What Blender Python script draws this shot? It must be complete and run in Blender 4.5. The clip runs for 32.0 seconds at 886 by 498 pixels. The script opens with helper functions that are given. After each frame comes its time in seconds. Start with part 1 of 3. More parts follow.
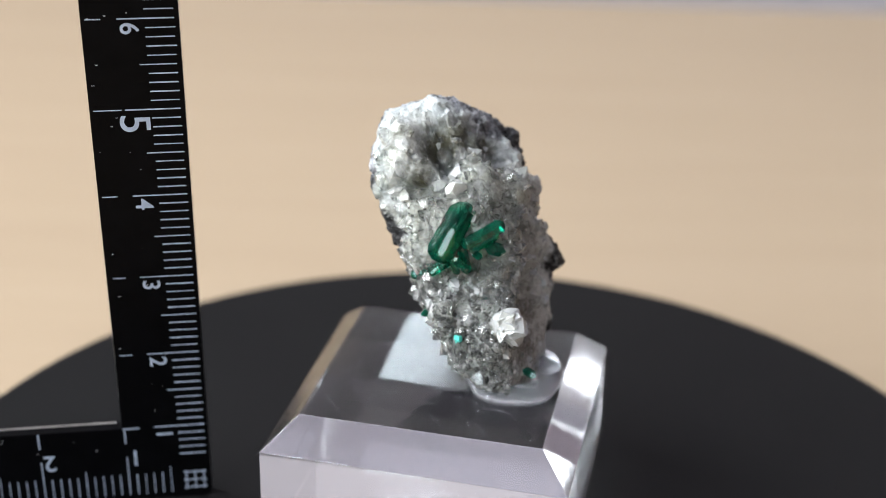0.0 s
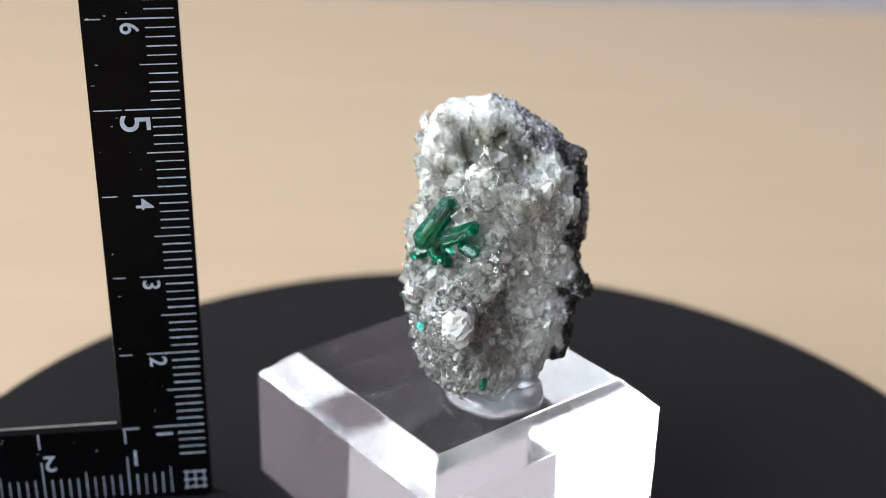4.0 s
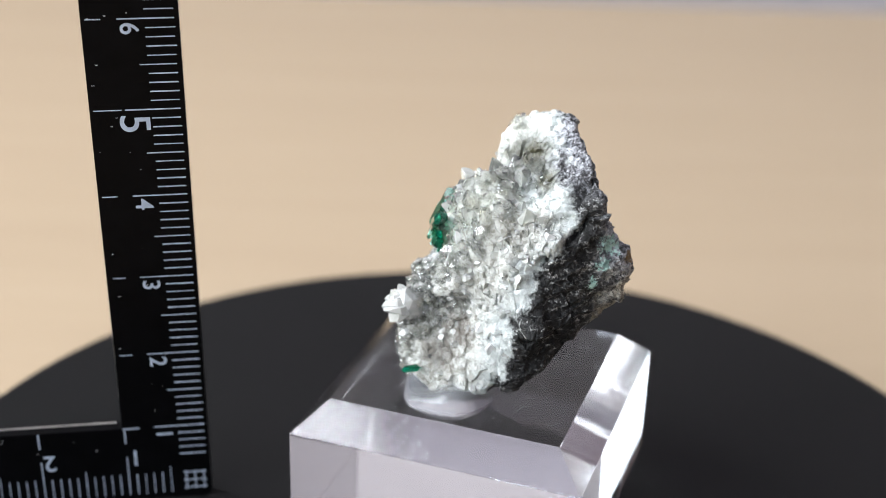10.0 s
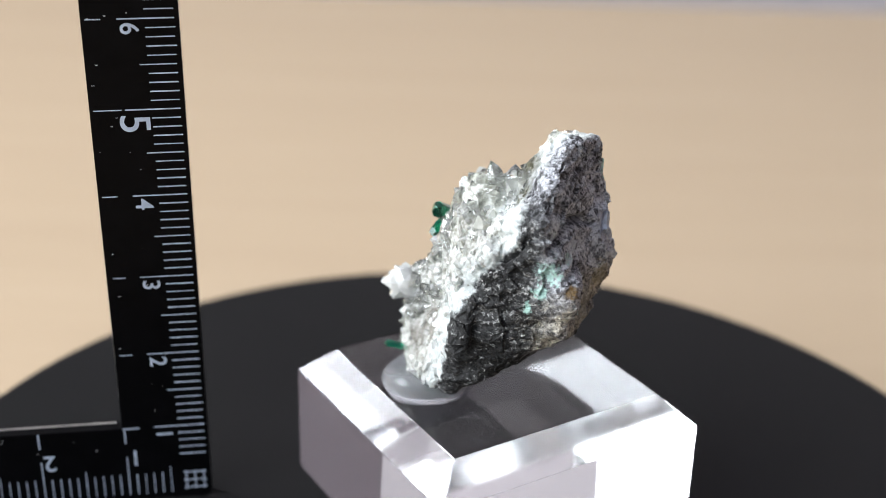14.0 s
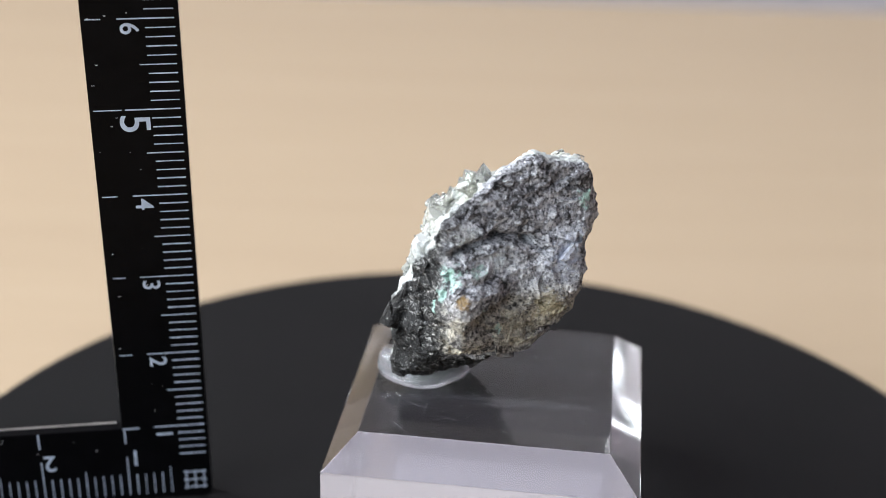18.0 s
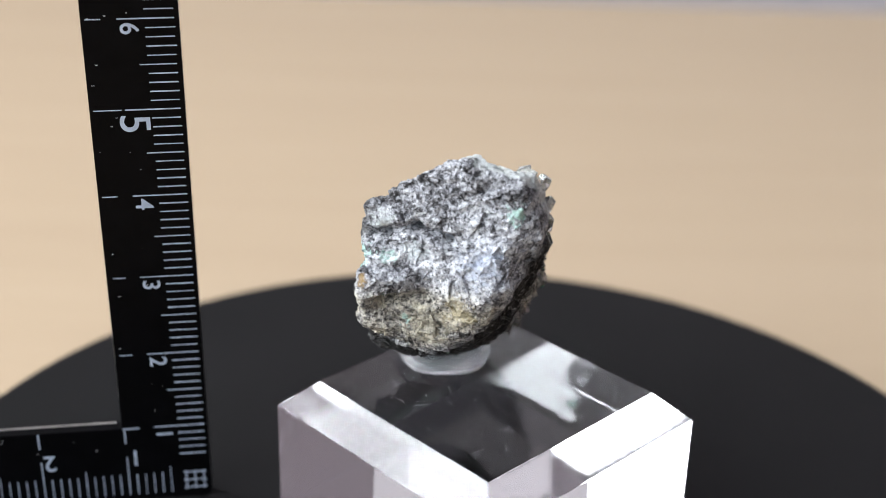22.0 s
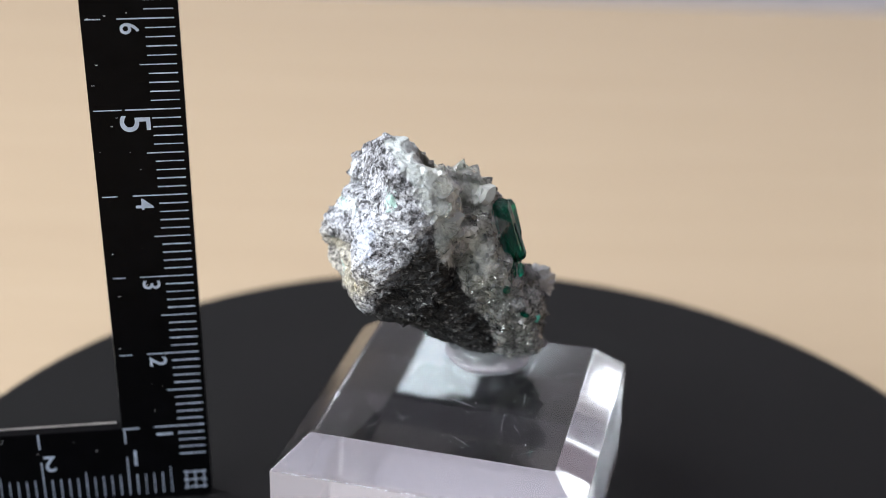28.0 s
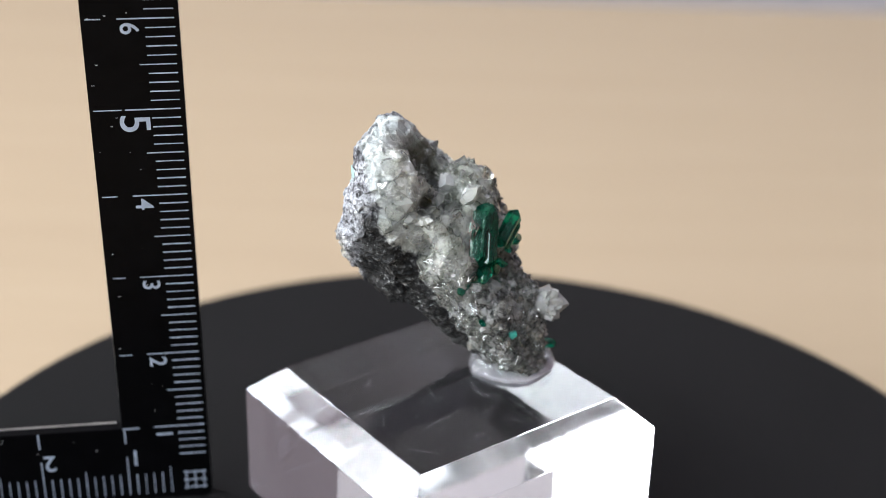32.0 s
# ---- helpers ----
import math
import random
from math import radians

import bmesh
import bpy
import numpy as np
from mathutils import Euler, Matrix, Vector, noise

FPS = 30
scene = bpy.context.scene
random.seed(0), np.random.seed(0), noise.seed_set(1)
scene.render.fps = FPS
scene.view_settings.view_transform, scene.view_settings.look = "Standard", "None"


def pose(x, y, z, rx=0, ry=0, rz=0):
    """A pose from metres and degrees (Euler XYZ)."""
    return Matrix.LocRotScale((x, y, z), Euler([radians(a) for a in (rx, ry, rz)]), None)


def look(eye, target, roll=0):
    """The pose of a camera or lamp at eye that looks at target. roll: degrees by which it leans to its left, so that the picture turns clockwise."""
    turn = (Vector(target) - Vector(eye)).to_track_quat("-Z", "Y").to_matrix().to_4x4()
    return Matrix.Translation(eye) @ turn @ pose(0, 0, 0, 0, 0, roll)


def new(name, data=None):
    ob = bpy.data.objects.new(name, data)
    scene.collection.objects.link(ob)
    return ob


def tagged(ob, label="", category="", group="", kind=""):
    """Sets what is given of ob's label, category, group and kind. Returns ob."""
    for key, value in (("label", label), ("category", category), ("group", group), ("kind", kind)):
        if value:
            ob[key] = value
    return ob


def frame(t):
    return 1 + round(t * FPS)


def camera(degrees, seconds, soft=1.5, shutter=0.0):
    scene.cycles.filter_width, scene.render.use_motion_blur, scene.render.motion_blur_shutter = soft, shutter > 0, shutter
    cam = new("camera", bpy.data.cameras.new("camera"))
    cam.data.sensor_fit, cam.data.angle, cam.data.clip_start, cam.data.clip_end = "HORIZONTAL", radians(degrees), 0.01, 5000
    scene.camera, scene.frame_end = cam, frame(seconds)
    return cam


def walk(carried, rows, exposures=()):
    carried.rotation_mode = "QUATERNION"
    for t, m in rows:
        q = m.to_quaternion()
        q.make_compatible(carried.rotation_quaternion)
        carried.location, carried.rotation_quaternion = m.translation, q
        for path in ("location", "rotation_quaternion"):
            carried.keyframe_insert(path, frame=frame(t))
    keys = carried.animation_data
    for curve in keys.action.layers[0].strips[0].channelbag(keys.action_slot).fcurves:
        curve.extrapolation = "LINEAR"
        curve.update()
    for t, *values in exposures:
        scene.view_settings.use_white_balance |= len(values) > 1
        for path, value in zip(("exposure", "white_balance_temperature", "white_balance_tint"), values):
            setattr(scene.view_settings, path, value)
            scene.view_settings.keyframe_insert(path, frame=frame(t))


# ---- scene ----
# ------------------------------------------------------------------ camera
MM = 0.001
SPIN = -9.70          # degrees a second, clockwise from above
eye = Vector((0.0, -0.14266, 0.1006))
pitch, yaw = 0.437, -0.025
ahead = Vector((math.sin(yaw) * math.cos(pitch), math.cos(yaw) * math.cos(pitch), -math.sin(pitch)))
cam = camera(35.24, 32.0, soft=0.6)
cam.data.dof.use_dof = True
cam.data.dof.focus_distance = 0.149
cam.data.dof.aperture_fstop = 17.0
still = look(eye, eye + ahead * 0.2, 1.55)
walk(cam, [(0.0, still), (32.0, still)])

# ------------------------------------------------------------------ world and light
scene.view_settings.exposure = 0.0
scene.cycles.max_bounces = scene.cycles.transmission_bounces = scene.cycles.glossy_bounces = 24
world = bpy.data.worlds.new("daylight")
scene.world = world
world.use_nodes = True
sky = world.node_tree.nodes.new("ShaderNodeTexSky")
sky.sky_type, sky.sun_disc = "NISHITA", False
sky.sun_elevation, sky.sun_rotation = radians(35), radians(120)
world.node_tree.nodes["Background"].inputs["Strength"].default_value = 0.1
world.node_tree.links.new(sky.outputs["Color"], world.node_tree.nodes["Background"].inputs["Color"])


def window_light(name, m, width, height, power, colour):
    lamp = bpy.data.lights.new(name, "AREA")
    lamp.shape, lamp.size, lamp.size_y = "RECTANGLE", width, height
    lamp.energy, lamp.color = power, colour
    ob = new(name, lamp)
    ob.matrix_world = m
    return ob


# the daylight that falls in through the window in the west wall
window_light("window_daylight", look((-0.70, -0.19, 0.69), (0.0, -0.19, 0.69)), 1.08, 1.02, 40.0, (0.91, 0.96, 1.0))
window_light("side_window_daylight", look((-0.70, -1.434, 0.71), (0.0, -1.434, 0.71)), 0.788, 0.717, 18.0, (0.80, 0.92, 1.0))

# ------------------------------------------------------------------ materials


class Mat:
    """A node material with a few short helpers."""

    def __init__(self, name):
        self.m = bpy.data.materials.new(name)
        self.m.use_nodes = True
        self.t = self.m.node_tree
        self.b = self.t.nodes["Principled BSDF"]

    def n(self, kind, **values):
        node = self.t.nodes.new("ShaderNode" + kind)
        for key, value in values.items():
            node.inputs[key.replace("_", " ")].default_value = value
        return node

    def link(self, a, b):
        self.t.links.new(a, b)

    def coords(self, scale=(1, 1, 1)):
        tc = self.n("TexCoord")
        mp = self.n("Mapping")
        mp.inputs["Scale"].default_value = scale
        self.link(tc.outputs["Object"], mp.inputs["Vector"])
        return mp.outputs["Vector"]

    def noise(self, vec, scale, detail=4.0, rough=0.55, distort=0.0):
        k = self.n("TexNoise", Scale=scale, Detail=detail, Roughness=rough, Distortion=distort)
        self.link(vec, k.inputs["Vector"])
        return k.outputs["Fac"]

    def ramp(self, fac, *stops):
        k = self.n("ValToRGB")
        el = k.color_ramp.elements
        while len(el) < len(stops):
            el.new(0.5)
        for e, (pos, col) in zip(el, stops):
            e.position = pos
            e.color = (*col, 1) if not isinstance(col, (int, float)) else (col, col, col, 1)
        self.link(fac, k.inputs["Fac"])
        return k.outputs["Color"]

    def mix(self, fac, a, b, blend="MIX"):
        k = self.t.nodes.new("ShaderNodeMix")
        k.data_type, k.blend_type = "RGBA", blend
        for value, slot in ((fac, 0), (a, 6), (b, 7)):
            if isinstance(value, (int, float)):
                k.inputs[slot].default_value = value if slot == 0 else (value, value, value, 1)
            elif isinstance(value, tuple):
                k.inputs[slot].default_value = (*value, 1)
            else:
                self.link(value, k.inputs[slot])
        return k.outputs[2]

    def math(self, op, a, b=0.0):
        k = self.n("Math")
        k.operation = op
        for value, slot in ((a, 0), (b, 1)):
            if isinstance(value, (int, float)):
                k.inputs[slot].default_value = value
            else:
                self.link(value, k.inputs[slot])
        return k.outputs[0]

    def bump(self, height, strength, distance):
        k = self.n("Bump", Strength=strength, Distance=distance)
        self.link(height, k.inputs["Height"])
        self.link(k.outputs["Normal"], self.b.inputs["Normal"])

    def set(self, **values):
        for key, value in values.items():
            slot = self.b.inputs[key.replace("_", " ")]
            if isinstance(value, (int, float)):
                slot.default_value = value
            elif isinstance(value, tuple):
                slot.default_value = (*value, 1) if len(value) == 3 and slot.type == "RGBA" else value
            else:
                self.link(value, slot)
        return self


def mat_plain(name, colour, rough, spot=0.12, scale=40.0, metal=0.0):
    """A painted or moulded surface with faint mottling and fine relief."""
    k = Mat(name)
    v = k.coords()
    big, fine = k.noise(v, scale), k.noise(v, scale * 14, 3)
    dark = tuple(c * (1 - spot) for c in colour)
    light = tuple(min(1, c * (1 + spot)) for c in colour)
    k.set(Base_Color=k.ramp(big, (0.3, dark), (0.7, light)), Metallic=metal,
          Roughness=k.ramp(fine, (0.3, max(0.02, rough - 0.06)), (0.7, rough + 0.06)))
    k.bump(fine, 0.08, 0.0004)
    return k.m


def mat_table():
    """Light wood veneer with long grain across the table."""
    k = Mat("light_wood_veneer")
    v = k.coords((0.6, 7.0, 1.0))
    grain = k.noise(v, 9.0, 6, 0.6, 0.6)
    fine = k.noise(k.coords((3.0, 90.0, 1.0)), 12.0, 3)
    base = k.ramp(grain, (0.25, (0.40, 0.300, 0.203)), (0.5, (0.417, 0.316, 0.214)), (0.8, (0.432, 0.33, 0.227)))
    k.set(Base_Color=k.mix(k.ramp(fine, (0.35, 0.0), (0.75, 0.15)), base, (0.42, 0.31, 0.21)), Roughness=0.5, Specular_IOR_Level=0.2)
    k.bump(fine, 0.1, 0.0003)
    return k.m


def mat_platter():
    """Matt black turntable top with faint dust."""
    k = Mat("matt_black_platter")
    v = k.coords()
    dust = k.noise(v, 900.0, 4, 0.7)
    cloud = k.noise(v, 30.0, 3)
    base = k.ramp(cloud, (0.3, (0.0052, 0.005, 0.0052)), (0.7, (0.0073, 0.007, 0.0073)))
    k.set(Base_Color=k.mix(k.ramp(dust, (0.66, 0.0), (0.8, 0.25)), base, (0.06, 0.058, 0.056)), Roughness=0.6, Specular_IOR_Level=0.14)
    k.bump(k.noise(v, 2500.0, 2), 0.12, 0.0001)
    return k.m


def mat_acrylic():
    """Clear cast acrylic with hairline scratches on its polish."""
    k = Mat("clear_acrylic")
    v = k.coords((1, 1, 1))
    smear = k.noise(v, 120.0, 3)
    k.set(Base_Color=(0.978, 0.982, 0.995), Transmission_Weight=1.0, IOR=1.49,
          Roughness=k.ramp(smear, (0.40, 0.0), (0.8, 0.06)))
    return k.m


def mat_acrylic_cut():
    """The sloping edges of the block, flame-polished less evenly, with faint milling marks."""
    k = Mat("cut_acrylic")
    marks = k.noise(k.coords((420.0, 420.0, 60.0)), 4.0, 3, 0.6, 0.4)
    k.set(Base_Color=(0.965, 0.972, 0.99), Transmission_Weight=1.0, IOR=1.49,
          Roughness=k.ramp(marks, (0.3, 0.06), (0.75, 0.12)))
    split = k.n("SeparateXYZ")
    k.link(k.coords(), split.inputs[0])
    along = k.math("ADD", k.math("MULTIPLY", split.outputs["X"], 0.83), k.math("MULTIPLY", split.outputs["Y"], 0.56))
    phase = k.math("ADD", k.math("MULTIPLY", along, 4400.0), k.math("MULTIPLY", marks, 2.5))
    k.bump(k.math("SINE", phase, 0.0), 0.5, 0.000004)
    return k.m


def mat_acrylic_foot():
    """The underside of the block, dulled where it has slid about."""
    k = Mat("dulled_acrylic")
    rub = k.noise(k.coords((90.0, 90.0, 90.0)), 3.0, 4, 0.6)
    k.set(Base_Color=(0.97, 0.975, 0.985), Transmission_Weight=1.0, IOR=1.49, Roughness=k.ramp(rub, (0.3, 0.04), (0.75, 0.09)))
    return k.m


def mat_putty():
    k = Mat("translucent_putty")
    v = k.coords()
    k.set(Base_Color=(0.90, 0.92, 0.96), Transmission_Weight=0.90, IOR=1.40, Roughness=0.12)
    k.bump(k.noise(v, 260.0, 3), 0.25, 0.0004)
    return k.m


# the plane that parts the quartz crust from the dark matrix, in millimetres
SEAM_N, SEAM_D = Vector((0.342, -0.842, 0.417)), 10.8


def mat_specimen():
    """One stone: dark mica-rich matrix behind, a crust of grey-white quartz in front."""
    k = Mat("quartz_and_matrix")
    v = k.coords((1000, 1000, 1000))           # millimetres
    split = k.n("SeparateXYZ")
    k.link(v, split.inputs[0])
    x, y, z = split.outputs["X"], split.outputs["Y"], split.outputs["Z"]

    def step(value, low, high):
        return k.ramp(k.math("DIVIDE", k.math("SUBTRACT", value, low), high - low), (0.0, 0.0), (1.0, 1.0))

    dot = k.n("VectorMath")
    dot.operation = "DOT_PRODUCT"
    k.link(v, dot.inputs[0])
    dot.inputs[1].default_value = SEAM_N
    foot = k.math("MULTIPLY", step(k.math("MULTIPLY", z, -1.0), -30.0, -24.0), k.math("SUBTRACT", k.math("MULTIPLY", step(x, -6.0, 6.0), 3.6), 1.8))
    side = k.math("ADD", k.math("SUBTRACT", dot.outputs["Value"], SEAM_D), foot)
    side = k.math("SUBTRACT", side, k.math("MULTIPLY", step(z, 38.0, 42.0), 0.8))
    side = k.math("ADD", side, k.math("MULTIPLY", k.math("MULTIPLY", step(z, 36.0, 40.0), step(x, 1.5, 5.0)), 2.2))
    side = k.math("ADD", side, k.math("MULTIPLY", k.math("MULTIPLY", step(z, 35.0, 38.0), step(k.math("MULTIPLY", x, -1.0), 4.5, 7.0)), 1.4))
    side = k.math("ADD", side, k.math("MULTIPLY", k.math("SUBTRACT", k.noise(v, 0.45, 6, 0.65), 0.5), 4.5))
    quartz = step(side, -0.35, 0.35)

    # grains: each cell of the rock has a tone of its own
    bent = k.n("VectorMath")
    bent.operation = "ADD"
    shift = k.n("TexNoise", Scale=1.6, Detail=4.0)
    k.link(v, shift.inputs["Vector"])
    k.link(v, bent.inputs[0])
    k.link(shift.outputs["Color"], bent.inputs[1])

    def cells(scale, stretch=None):
        cell = k.n("TexVoronoi", Scale=scale)
        src = bent.outputs["Vector"]
        if stretch:
            mp = k.n("Mapping")
            mp.inputs["Scale"].default_value, mp.inputs["Rotation"].default_value = stretch, (0.0, 0.6, 0.0)
            k.link(src, mp.inputs["Vector"])
            src = mp.outputs["Vector"]
        k.link(src, cell.inputs["Vector"])
        tone = k.n("SeparateColor")
        k.link(cell.outputs["Color"], tone.inputs[0])
        return tone.outputs[0], cell.outputs["Distance"]

    g1, d1 = cells(2.2)
    g2, d2 = cells(4.6)
    g3 = cells(1.5, (1.0, 1.0, 2.2))[0]
    patch = k.noise(v, 0.38, 5, 0.65)
    dusty = k.noise(v, 2.3, 6, 0.72)
    mixed = k.math("ADD", k.math("MULTIPLY", g1, 0.30), k.math("MULTIPLY", g2, 0.20))
    mixed = k.math("ADD", mixed, k.math("MULTIPLY", k.math("SUBTRACT", dusty, 0.5), 1.0))
    mixed = k.math("ADD", mixed, k.math("MULTIPLY", k.math("SUBTRACT", patch, 0.5), 1.1))
    # shade of the upper slab, put into the grain tone above 41 mm
    mixed = k.math("SUBTRACT", mixed, k.math("MULTIPLY", step(z, 41.0, 43.5), 0.10))
    back = k.ramp(k.math("ADD", mixed, 0.32), (0.22, (0.012, 0.0118, 0.0128)), (0.36, (0.075, 0.073, 0.08)), (0.50, (0.25, 0.25, 0.272)), (0.68, (0.48, 0.49, 0.52)), (0.9, (0.66, 0.67, 0.69)))
    flaky = k.math("ADD", k.math("MULTIPLY", g3, 0.62), k.math("MULTIPLY", g2, 0.26))
    flaky = k.math("ADD", flaky, k.math("MULTIPLY", k.math("SUBTRACT", dusty, 0.5), 1.5))
    flaky = k.math("ADD", flaky, k.math("MULTIPLY", k.math("SUBTRACT", patch, 0.5), 0.7))
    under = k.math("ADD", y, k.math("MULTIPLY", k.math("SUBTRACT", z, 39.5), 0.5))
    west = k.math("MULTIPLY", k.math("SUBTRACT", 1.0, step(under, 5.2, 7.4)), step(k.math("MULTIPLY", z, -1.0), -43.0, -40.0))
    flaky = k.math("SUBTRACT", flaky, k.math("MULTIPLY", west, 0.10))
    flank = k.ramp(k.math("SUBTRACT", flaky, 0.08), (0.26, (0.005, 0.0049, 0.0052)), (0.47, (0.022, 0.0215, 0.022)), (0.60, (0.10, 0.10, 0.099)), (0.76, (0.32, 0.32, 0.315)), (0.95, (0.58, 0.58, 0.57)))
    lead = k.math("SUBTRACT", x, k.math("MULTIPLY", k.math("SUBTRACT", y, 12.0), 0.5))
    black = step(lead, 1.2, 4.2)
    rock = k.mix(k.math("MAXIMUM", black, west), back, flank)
    pore = k.noise(v, 3.4, 4, 0.7)
    rock = k.mix(k.ramp(pore, (0.36, 0.9), (0.44, 0.0)), rock, (0.014, 0.0135, 0.014))

    def stain(base, centre, reach, colour, ragged, full, hard=0.5, wild=4.5):
        d = k.n("VectorMath")
        d.operation = "DISTANCE"
        k.link(v, d.inputs[0])
        d.inputs[1].default_value = centre
        w = k.math("DIVIDE", d.outputs["Value"], reach)
        w = k.math("ADD", w, k.math("MULTIPLY", k.math("SUBTRACT", k.noise(v, ragged, 6, 0.75), 0.5), wild))
        return k.mix(k.ramp(w, (0.30, full), (hard, 0.0)), base, colour)

    def tint(base, colour, amount):
        return k.mix(amount, base, k.mix(1.0, base, colour, "MULTIPLY"))

    # tan and olive weathering low on the broken back, blue-white bloom beside it
    tan = k.math("MULTIPLY", k.math("MULTIPLY", step(k.math("MULTIPLY", z, -1.0), -36.5, -33.5), k.math("SUBTRACT", 1.0, step(x, 3.5, 6.0))), step(under, 6.5, 8.5))
    rock = tint(rock, (0.90, 0.81, 0.62), k.math("MULTIPLY", tan, k.ramp(patch, (0.35, 0.55), (0.55, 1.0))))
    rock = stain(rock, (-8.6, 11.2, 38.8), 3.4, (0.52, 0.56, 0.66), 1.4, 0.75, 0.7, 3.0)
    rock = stain(rock, (-1.7, 13.8, 39.2), 2.2, (0.58, 0.63, 0.66), 1.3, 0.75, 0.6, 3.0)
    rock = stain(rock, (2.0, 14.8, 41.8), 2.4, (0.62, 0.66, 0.66), 1.3, 0.7, 0.6, 3.0)
    rock = stain(rock, (-7.0, 13.0, 33.6), 3.0, (0.30, 0.24, 0.11), 1.1, 0.5, 0.6, 3.0)
    rock = stain(rock, (-3.8, 14.3, 31.2), 3.6, (0.33, 0.30, 0.22), 1.6, 0.5, 0.7, 3.0)
    rock = stain(rock, (2.4, 17.0, 36.0), 1.5, (0.24, 0.15, 0.05), 1.2, 0.85, 0.6, 2.5)
    rock = stain(rock, (-0.6, 16.0, 34.0), 1.4, (0.26, 0.17, 0.06), 1.2, 0.7, 0.6, 2.5)
    # mint green copper stains
    for centre, reach, full in (((3.9, 15.2, 38.0), 2.0, 0.9), ((5.2, 13.5, 33.6), 1.1, 0.9), ((4.5, 14.5, 35.6), 1.4, 0.8), ((-10.9, 8.9, 44.2), 1.7, 0.85),
                                ((0.4, 15.9, 34.3), 1.0, 0.8), ((-1.6, 15.2, 31.8), 1.3, 0.6), ((0.8, 15.2, 38.4), 1.4, 0.6), ((-8.6, 6.8, 33.6), 0.9, 0.7), ((-1.0, 6.0, 22.5), 1.6, 0.7)):
        rock = stain(rock, centre, reach, (0.42, 0.63, 0.57), 1.5, full, 0.62, 3.6)

    # quartz crust: milky at the seam, clearer and greyer over the middle, dark between the small points of the foot
    q1, q2 = k.noise(v, 0.4, 5, 0.6), k.noise(v, 1.1, 7, 0.74)
    q3 = k.math("ADD", k.math("MULTIPLY", q2, 0.6), k.math("MULTIPLY", g1, 0.28))
    milky = k.ramp(q3, (0.28, (0.38, 0.405, 0.396)), (0.44, (0.48, 0.505, 0.497)), (0.64, (0.60, 0.622, 0.616)))
    clear = k.ramp(q3, (0.30, (0.40, 0.40, 0.345)), (0.42, (0.62, 0.625, 0.575)), (0.56, (0.80, 0.805, 0.77)))
    smoky = k.ramp(q3, (0.28, (0.20, 0.19, 0.165)), (0.44, (0.38, 0.378, 0.352)), (0.60, (0.53, 0.54, 0.52)))
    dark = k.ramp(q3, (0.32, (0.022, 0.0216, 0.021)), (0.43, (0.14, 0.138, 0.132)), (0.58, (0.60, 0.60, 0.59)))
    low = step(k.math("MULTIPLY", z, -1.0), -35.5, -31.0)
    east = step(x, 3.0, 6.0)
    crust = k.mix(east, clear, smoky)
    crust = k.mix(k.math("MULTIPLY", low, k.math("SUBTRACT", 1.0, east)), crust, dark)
    rim = k.math("MULTIPLY", step(k.math("MULTIPLY", side, -1.0), -3.0, -1.2), k.math("MAXIMUM", step(z, 36.0, 40.0), east))
    crust = k.mix(rim, crust, milky)
    crust = k.mix(k.ramp(q1, (0.55, 0.0), (0.75, 0.3)), crust, (0.22, 0.20, 0.165))
    # smoky olive hollow round the mound, its depth shade put into the quartz colour
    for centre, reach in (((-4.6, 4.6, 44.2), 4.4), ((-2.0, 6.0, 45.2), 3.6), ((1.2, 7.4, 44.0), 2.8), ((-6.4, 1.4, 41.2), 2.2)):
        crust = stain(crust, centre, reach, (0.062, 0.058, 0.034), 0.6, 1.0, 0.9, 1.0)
    crust = stain(crust, (6.0, -0.8, 26.8), 3.0, (0.085, 0.065, 0.05), 0.6, 0.85, 0.8, 2.0)
    crust = stain(crust, (6.2, -3.0, 24.0), 3.6, (0.10, 0.085, 0.07), 0.6, 0.7, 0.8, 2.0)

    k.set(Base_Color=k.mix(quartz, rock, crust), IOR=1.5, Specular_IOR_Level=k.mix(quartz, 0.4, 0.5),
          Roughness=k.mix(quartz, k.ramp(g1, (0.2, 0.75), (0.95, 0.35)), k.ramp(q2, (0.3, 0.42), (0.7, 0.2))))
    height = k.math("ADD", dusty, k.math("MULTIPLY", d1, -0.4))
    grainy = k.math("ADD", k.math("MULTIPLY", q2, 0.4), k.math("MULTIPLY", d2, 0.5))
    height = k.mix(quartz, height, k.math("MULTIPLY", grainy, k.math("SUBTRACT", 1.0, k.math("MULTIPLY", rim, 0.55))))
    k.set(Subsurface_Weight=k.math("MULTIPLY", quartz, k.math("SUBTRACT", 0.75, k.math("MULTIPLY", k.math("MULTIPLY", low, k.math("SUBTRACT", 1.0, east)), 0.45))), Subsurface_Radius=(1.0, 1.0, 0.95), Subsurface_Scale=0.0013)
    k.bump(height, 0.7, 0.00025)
    return k.m


